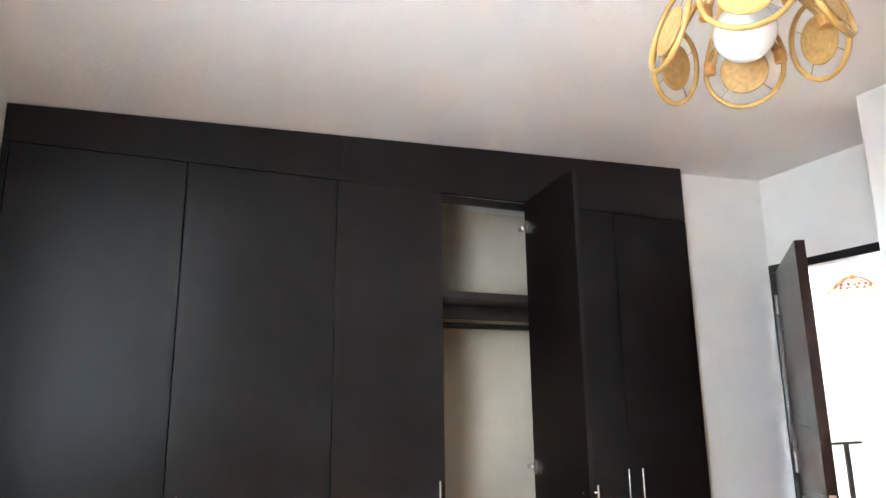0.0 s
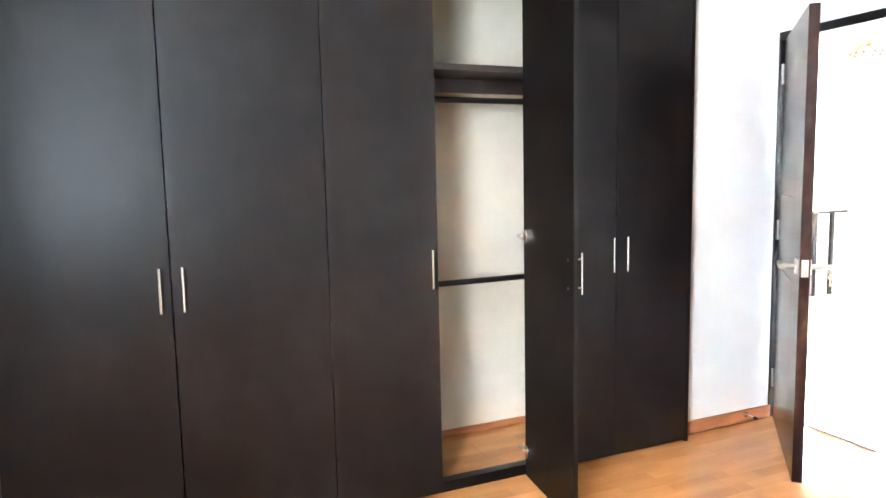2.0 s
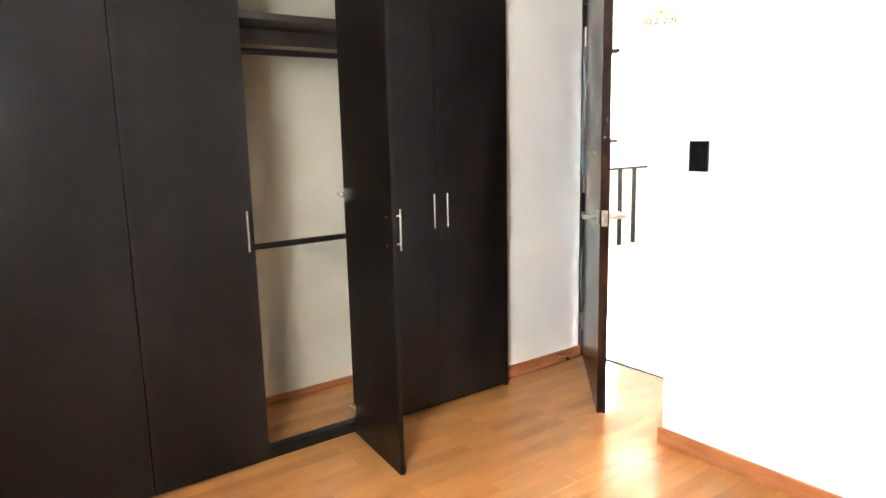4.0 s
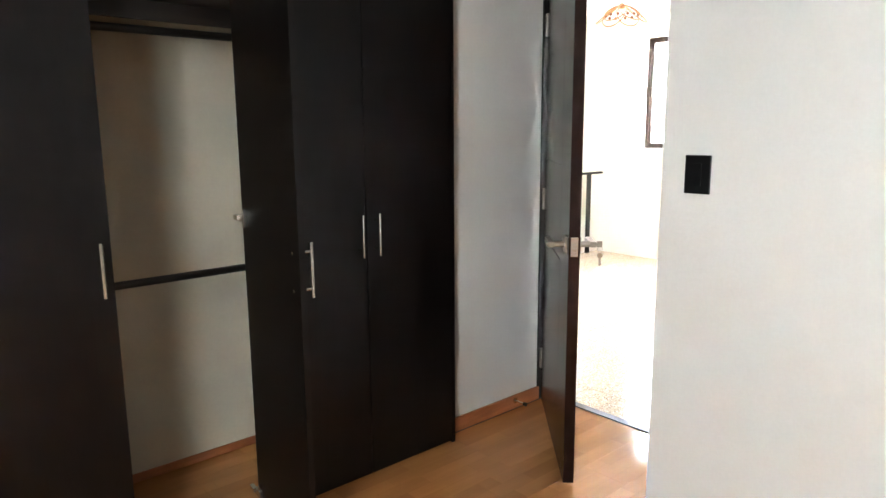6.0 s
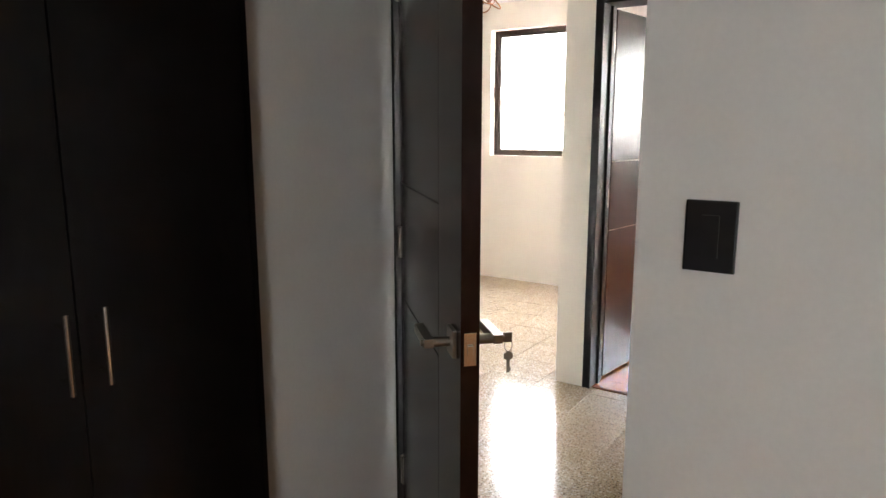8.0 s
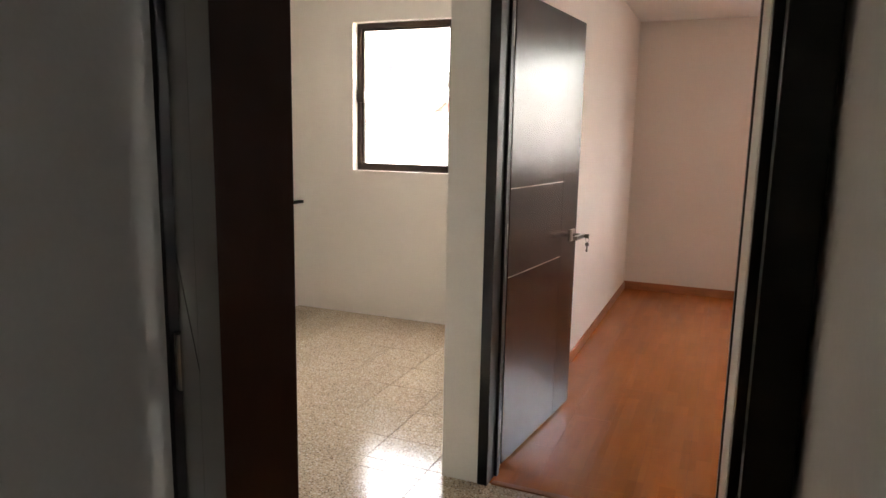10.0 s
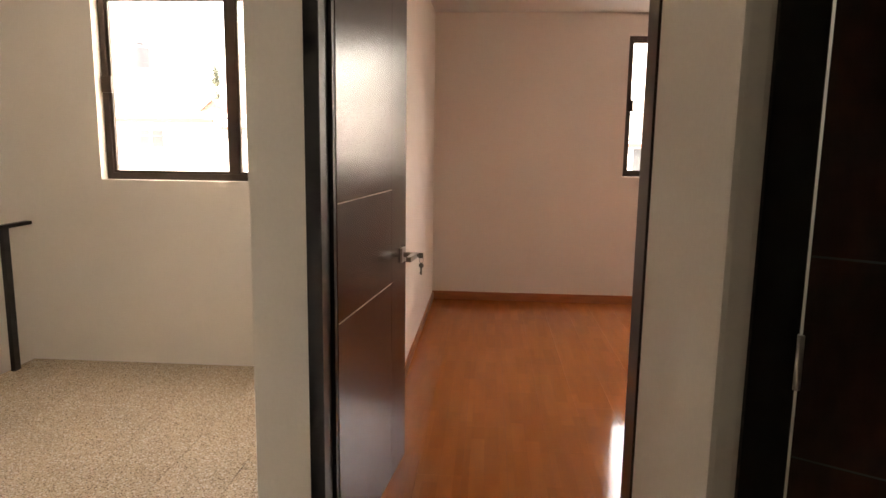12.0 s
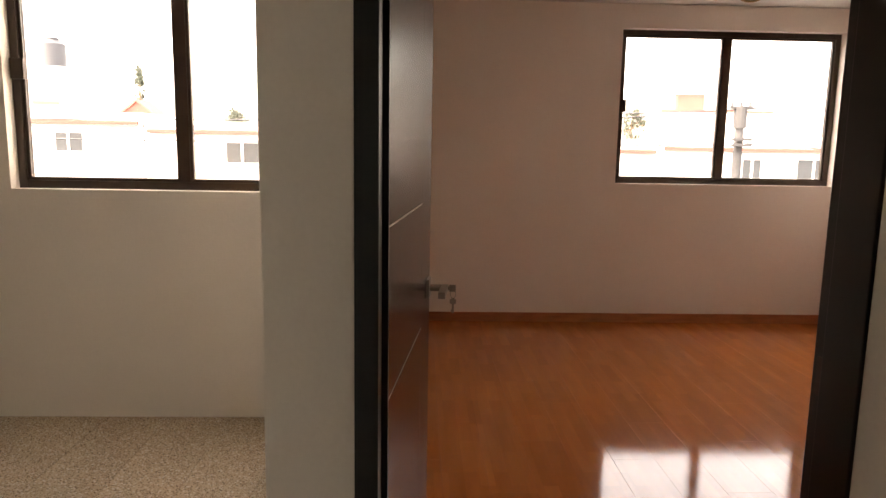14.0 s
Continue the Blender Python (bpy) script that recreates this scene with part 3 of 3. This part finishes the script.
# ---- lamps ----
def rattan_lamp(m, label, dark=False):
    """Two tiers of rattan rings, each with a cane disc on thin spokes, round an opal globe."""
    lamp = empty("rattan_lamp", m @ Matrix.Scale(0.86, 4), label, "ceiling lamp", "rattan lamps")
    n, R, r = 6, 0.0985, 0.0070
    part("canopy", rod(bmesh.new(), (0, 0, 0.057), (0, 0, 0.02), 0.06, 24, 0.055), M_RATTAN, lamp, smooth=False)
    part("stem", rod(bmesh.new(), (0, 0, 0.02), (0, 0, -0.24), 0.014, 12), M_CHROME, lamp)
    part("globe", sphere(bmesh.new(), (0, 0, -0.29), 0.0755), M_GLOBE, lamp, "white opal glass globe", smooth=True)
    for k in range(n):
        mm = Matrix.Rotation(radians(360 / n * k), 4, "Z") @ Matrix.Translation((0.200, 0, -0.30)) @ Matrix.Rotation(radians(90 - 14), 4, "Y")
        ring = part("ring", torus(bmesh.new(), mm, R, r), M_RATTAN, lamp, smooth=True)
        bm = bmesh.new()
        bmesh.ops.create_cone(bm, cap_ends=True, segments=28, radius1=0.058, radius2=0.058, depth=0.006, matrix=mm)
        part("cane_disc", bm, M_CANE, ring, "woven cane disc")
        part("disc_rim", torus(bmesh.new(), mm, 0.058, 0.0045, 28, 6), M_RATTAN, ring, smooth=True)
        for q in range(4):
            c = radians(45 + 90 * q)
            part("spoke", rod(bmesh.new(), mm @ Vector((0.059 * math.cos(c), 0.059 * math.sin(c), 0)), mm @ Vector((R * math.cos(c), R * math.sin(c), 0)), 0.0016, 6), M_CHROME, ring)
    for k in range(n):
        a = radians(360 / n * (k + 0.5))
        c, s = math.cos(a), math.sin(a)
        part("binding", rod(bmesh.new(), (0.177 * c, 0.177 * s, -0.316), (0.173 * c, 0.173 * s, -0.284), 0.0155, 14), M_BIND, lamp, "wound rattan binding")
        for q in (-0.012, 0.012):
            part("stay", rod(bmesh.new(), (0.170 * c - q * s, 0.170 * s + q * c, -0.285), (0.05 * c, 0.05 * s, -0.10), 0.0055, 8), M_RATTAN, lamp)
    return lamp


rattan_lamp(pose(-1.254, -1.513, CEIL - 0.101, 0, 0, 43.5), "honey rattan ring lamp with cane discs round a white globe")
rattan_lamp(pose(4.12, -1.53, CEIL2 - 0.05, 0, 0, -20), "rattan ring lamp with cane discs in the second room")


def flower_lamp(m):
    lamp = empty("flower_lamp", m, "gold ceiling lamp with looped petal rings in the hall", "ceiling lamp")
    part("canopy", rod(bmesh.new(), (0, 0, 0), (0, 0, -0.03), 0.055, 24, 0.045), M_GOLD, lamp)
    part("stem", rod(bmesh.new(), (0, 0, -0.03), (0, 0, -0.15), 0.004, 10), M_IRON, lamp)
    part("hub", sphere(bmesh.new(), (0, 0, -0.165), 0.03, 20, 12, (1, 1, 0.8)), M_GOLD, lamp, smooth=True)
    for k in range(6):
        mm = Matrix.Rotation(radians(60 * k + 8), 4, "Z") @ Matrix.Translation((0.108, 0, -0.225)) @ Matrix.Rotation(radians(38), 4, "Y")
        ring = part("petal_ring", torus(bmesh.new(), mm, 0.108, 0.0045, 40, 8, 0.8), M_GOLD, lamp, smooth=True)
        for q in (-0.022, 0.022):
            tip = mm @ Vector((0.02, q * 1.3, 0.0))
            bead = part("bead", sphere(bmesh.new(), tip, 0.013, 14, 10), M_AMBER, ring, "small amber bead", smooth=True)
            part("wire", rod(bmesh.new(), mm @ Vector((-0.105, 0, 0)), tip, 0.0016, 6), M_GOLD, ring)
    return lamp


flower_lamp(pose(2.9, 1.21, CEIL))


# ---- outside ----
tagged(link("ground", boxes((-400, 600, -500, 500, LOW - 0.5, LOW)), M_ASPHALT), "grey asphalt street and ground", "ground", kind="structure")
tagged(link("pavement", boxes((17.0, 19.5, -60, 70, LOW, LOW + 0.15)), M_CONC), "pale concrete pavement before the houses", "pavement", kind="structure")


def far_house(y0, y1, top, windows, trim=True):
    h = empty("house", pose(20.0, 0, LOW), "white stucco row house with orange parapet trim", "house", "houses over the street")
    part("wall", boxes((0, 9, y0, y1, 0, top - LOW)), M_STUCCO, h)
    if trim:
        part("parapet_trim", boxes((-0.12, 0.0, y0 + 0.1, y1 - 0.1, top - LOW - 0.32, top - LOW - 0.22)), M_ORANGE, h, "orange painted trim")
    for yc, zc, w, hh in windows:
        win = part("window", boxes((-0.03, 0.05, yc - w / 2, yc + w / 2, zc - LOW - hh / 2, zc - LOW + hh / 2)), M_WGLASS, h)
        part("bar", boxes((-0.05, -0.03, yc - 0.03, yc + 0.03, zc - LOW - hh / 2, zc - LOW + hh / 2)), M_STUCCO, win)
        part("sill", boxes((-0.12, -0.03, yc - w / 2 - 0.1, yc + w / 2 + 0.1, zc - LOW - hh / 2 - 0.1, zc - LOW - hh / 2)), M_STUCCO, win)
    return h


far_house(18.0, 30.0, 2.2, [(22.0, 1.2, 1.3, 1.0), (26.0, 1.2, 1.3, 1.0)])
far_house(7.55, 17.95, 2.15, [(9.55, 1.34, 0.70, 0.5), (14.2, 1.2, 1.3, 1.0)])
far_house(0.55, 7.5, 1.95, [(4.86, 1.12, 0.86, 0.55), (2.2, 1.1, 1.0, 0.6)])
far_house(-6.75, 0.5, 1.62, [(-1.5, 0.9, 1.0, 0.7), (-5.0, 0.9, 1.0, 0.7)])
far_house(-14.95, -6.8, 1.72, [(-9.43, 0.88, 0.5, 0.58), (-11.22, 0.9, 0.9, 0.58)])
far_house(-28.0, -15.0, 2.0, [(-17.0, 0.9, 1.2, 0.8), (-22.0, 0.9, 1.2, 0.8)])

near = empty("neighbour_house", pose(7.0, 0, LOW), "ochre painted neighbouring house beside the stairwell", "house")
part("wall", boxes((0, 0.5, 6.1, 12.0, 0, 6.2)), mat("ochre_house_paint", (0.50, 0.30, 0.12), 0.85, vary=0.1, scale=0.8), near)
part("parapet", boxes((-0.06, 0.56, 6.04, 12.06, 6.2, 6.32)), M_STUCCO, near)

tank = empty("water_tank", pose(24.0, 11.9, 2.15), "black rooftop water tank on a white plinth", "water tank")
part("plinth", boxes((-0.6, 0.6, -0.6, 0.6, 0.0, 1.55)), M_STUCCO, tank)
part("trim", boxes((-0.63, -0.6, -0.4, 0.45, 0.35, 0.47)), M_ORANGE, tank, "orange trim")
part("barrel", rod(bmesh.new(), (0, 0, 1.55), (0, 0, 2.30), 0.38, 28, 0.37), M_TANK, tank)
part("shoulder", rod(bmesh.new(), (0, 0, 2.30), (0, 0, 2.42), 0.37, 28, 0.2), M_TANK, tank)
part("lid", rod(bmesh.new(), (0, 0, 2.42), (0, 0, 2.50), 0.2, 20), M_TANK, tank)

gable = empty("gabled_roof_house", pose(24.0, 9.3, LOW), "small house with an orange tiled gable roof", "house")
part("wall", boxes((0, 1.0, -0.62, 0.62, 0, 5.1)), M_STUCCO, gable)
for s in (-1, 1):
    bm = bmesh.new()
    v = [bm.verts.new(p) for p in ((-0.1, s * 0.72, 5.02), (1.1, s * 0.72, 5.02), (1.1, 0, 5.58), (-0.1, 0, 5.58), (-0.1, s * 0.72, 5.10), (1.1, s * 0.72, 5.10), (1.1, 0, 5.66), (-0.1, 0, 5.66))]
    for f in ((0, 1, 2, 3), (4, 5, 6, 7), (0, 1, 5, 4), (1, 2, 6, 5), (2, 3, 7, 6), (3, 0, 4, 7)):
        bm.faces.new([v[i] for i in f])
    part("roof", bm, M_ORANGE, gable, "orange tiled roof slope")
bm = bmesh.new()
v = [bm.verts.new(p) for p in ((-0.02, -0.62, 5.1), (-0.02, 0.62, 5.1), (-0.02, 0, 5.57), (0.1, -0.62, 5.1), (0.1, 0.62, 5.1), (0.1, 0, 5.57))]
for f in ((0, 1, 2), (3, 4, 5), (0, 1, 4, 3), (1, 2, 5, 4), (2, 0, 3, 5)):
    bm.faces.new([v[i] for i in f])
part("gable_wall", bm, M_ORANGE, gable)

red = empty("roof_shed", pose(26.0, -9.95, LOW), "red painted roof room behind the houses", "house")
part("wall", boxes((0, 0.3, -0.5, 0.5, 5.0, 6.35)), M_ORANGE, red)
part("front_wall", boxes((-0.98, 0.3, -2.55, 1.35, 0, 5.65)), M_STUCCO, red, "white stucco wall under the red parapet")
part("roof", boxes((-0.05, 0.35, -0.55, 0.55, 6.35, 6.40)), M_STUCCO, red)
part("parapet", boxes((-1.0, -0.8, -2.6, 1.4, 5.65, 5.74)), M_ORANGE, red)


def tree(x, y, base, top, spread, seed, conifer):
    rnd = random.Random(seed)
    t = empty("tree", pose(x, y, LOW), "dark conifer rising behind the roofs" if conifer else "green leafy tree crown behind the roofs", "tree")
    H = top - LOW
    bm = rod(bmesh.new(), (0, 0, 0), (0, 0, H * 0.96), 0.14, 10, 0.02)
    leaves = bmesh.new()
    b0 = base - LOW
    for i in range(46 if conifer else 34):
        f = rnd.random()
        z = b0 + (H - b0) * f
        reach = spread * ((1.05 - f) if conifer else math.sin(math.pi * (0.15 + 0.8 * f))) * rnd.uniform(0.7, 1.1)
        a = rnd.uniform(0, 6.283)
        tip = Vector((reach * math.cos(a), reach * math.sin(a), z + (0.02 if conifer else 0.2) * rnd.uniform(-1, 1)))
        rod(bm, (0, 0, z - 0.1), tip, 0.018, 5, 0.006)
        for q in range(14):
            p = Vector((0, 0, z)).lerp(tip, rnd.uniform(0.25, 1.05)) + Vector([rnd.uniform(-1, 1) * 0.10 for _ in range(3)])
            m = Matrix.Translation(p) @ Euler([rnd.uniform(0, 6.3) for _ in range(3)]).to_matrix().to_4x4()
            s = rnd.uniform(0.05, 0.10)
            leaves.faces.new([leaves.verts.new(m @ Vector(c)) for c in ((-s, 0, 0), (0, -s * 0.4, 0.01), (s, 0, 0), (0, s * 0.4, 0.01))])
    part("trunk", bm, M_BARK, t)
    part("crown", leaves, M_LEAF, t)


tree(30.0, 11.6, 2.4, 4.45, 0.5, 3, True)
tree(26.0, -7.8, 1.9, 2.85, 0.55, 5, False)
tree(26.0, 6.6, 1.9, 2.55, 0.45, 8, False)

pole = empty("utility_pole", pose(15.0, -6.64, LOW), "dark grey utility pole with a thicker head", "utility pole")
part("shaft", rod(bmesh.new(), (0, 0, 0), (0, 0, 2.30 - LOW), 0.12, 16, 0.085), M_POLE, pole)
part("head", rod(bmesh.new(), (0, 0, 1.86 - LOW), (0, 0, 2.30 - LOW), 0.13, 14), M_POLE, pole)
part("cross_arm", boxes((-0.05, 0.05, -0.24, 0.24, 2.25 - LOW, 2.31 - LOW), bevel=0.01), M_POLE, pole)
part("bracket", boxes((-0.2, -0.1, -0.2, 0.2, 1.48 - LOW, 1.54 - LOW), (-0.2, -0.1, -0.2, 0.2, 1.60 - LOW, 1.66 - LOW), bevel=0.015), M_POLE, pole)
for q in (-0.19, 0.0, 0.19):
    part("insulator", rod(bmesh.new(), (0, q, 2.31 - LOW), (0, q, 2.40 - LOW), 0.03, 10, 0.02), M_TANK, pole)


def wire(p, q, sag):
    cu = bpy.data.curves.new("power_cable", "CURVE")
    cu.dimensions, cu.bevel_depth, cu.bevel_resolution = "3D", 0.016, 1
    sp = cu.splines.new("POLY")
    sp.points.add(20)
    for i in range(21):
        f = i / 20
        c = Vector(p).lerp(Vector(q), f)
        sp.points[i].co = (c.x, c.y, c.z - sag * 4 * f * (1 - f), 1)
    ob = new("power_cable", cu)
    cu.materials.append(M_TANK)
    tagged(ob, "dark overhead power cable strung along the street", "cable", "street cables")


wire((15, -7.2, 2.27), (15, 26, 2.3), 0.5)
wire((15, -6.75, 2.27), (16, -32, 3.4), 0.4)
wire((15, -6.3, 2.15), (18, 24, 1.9), 0.35)
wire((14.9, -6.75, 1.5), (17, 24, 1.55), 0.12)
wire((14.9, -6.75, 1.55), (17, -26, 1.2), 0.15)


# ---- floor pieces ----
def plank_mesh(name, length, width, thick, material, gap=0.0002):
    bm = boxes((gap, length - gap, gap, width - gap, -thick, 0))
    es = [e for e in bm.edges if all(v.co.z > -0.0001 for v in e.verts)]
    bmesh.ops.bevel(bm, geom=es, offset=0.0004, segments=1, affect="EDGES")
    me = bpy.data.meshes.new(name)
    bm.to_mesh(me)
    bm.free()
    me.materials.append(material)
    return me


def lay(parent, name, x0, x1, y0, y1, length, width, material, stagger):
    cache = {}
    row, y = 0, y0
    while y < y1 - 0.002:
        w = min(width, y1 - y)
        x = x0 - (length * stagger[row % len(stagger)])
        while x < x1 - 0.002:
            a, b = max(x, x0), min(x + length, x1)
            if b - a > 0.01:
                key = (round(b - a, 3), round(w, 3))
                if key not in cache:
                    cache[key] = plank_mesh(name, b - a, w, 0.008, material)
                ob = new(name, cache[key])
                ob.parent = parent
                ob.matrix_basis = pose(a, y, 0)
            x += length
        y += width
        row += 1


STAG = (0.0, 0.42, 0.76, 0.2, 0.6)
fl = empty("floor_bedroom", Matrix.Identity(4), "glossy honey-coloured laminate floor of the bedroom", "floor", "", "structure")
lay(fl, "plank", WEST, SWX, SOUTH, SWY, 1.2, 0.1905, M_LAM, STAG)
lay(fl, "plank", WEST, DX1 - 0.014, SWY, 0.058, 1.2, 0.1905, M_LAM, STAG)
lay(fl, "plank", WEST, -0.002, 0.058, 0.58, 1.2, 0.1905, M_LAM, STAG)
fl = empty("floor_room", Matrix.Identity(4), "glossy orange-brown laminate floor of the second room", "floor", "", "structure")
lay(fl, "plank", D2X0 + 0.03, D2X1, -0.85, 0.01, 1.2, 0.1905, M_LAM2, (0.3, 0.7))
lay(fl, "plank", D2X1, R2X, R2Y1, R2Y0, 1.2, 0.1905, M_LAM2, STAG)
fl = empty("floor_hall", Matrix.Identity(4), "polished buff terrazzo tile floor of the hall", "floor", "", "structure")
T = 0.30


def tiles(x0, x1, y0, y1):
    cache = {}
    gx, gy = 0.92, 0.28
    i0, i1 = math.floor((x0 - gx) / T), math.ceil((x1 - gx) / T)
    j0, j1 = math.floor((y0 - gy) / T), math.ceil((y1 - gy) / T)
    for i in range(i0, i1):
        for j in range(j0, j1):
            a, b = max(gx + i * T, x0), min(gx + (i + 1) * T, x1)
            c, d = max(gy + j * T, y0), min(gy + (j + 1) * T, y1)
            if b - a < 0.01 or d - c < 0.01:
                continue
            key = (round(b - a, 3), round(d - c, 3))
            if key not in cache:
                cache[key] = plank_mesh("tile", b - a, d - c, 0.008, M_TERR, 0.0011)
            ob = new("tile", cache[key])
            ob.parent = fl
            ob.matrix_basis = pose(a, c, 0.0, 0.02 * ((i * 7 + j * 3) % 5 - 2), 0.02 * ((i * 3 + j * 5) % 5 - 2), 0)


tiles(DX1 + 0.012, D2X0 + 0.015, -1.95, 2.38)
tiles(D2X0 + 0.015, HALLX, 0.21, 2.38)
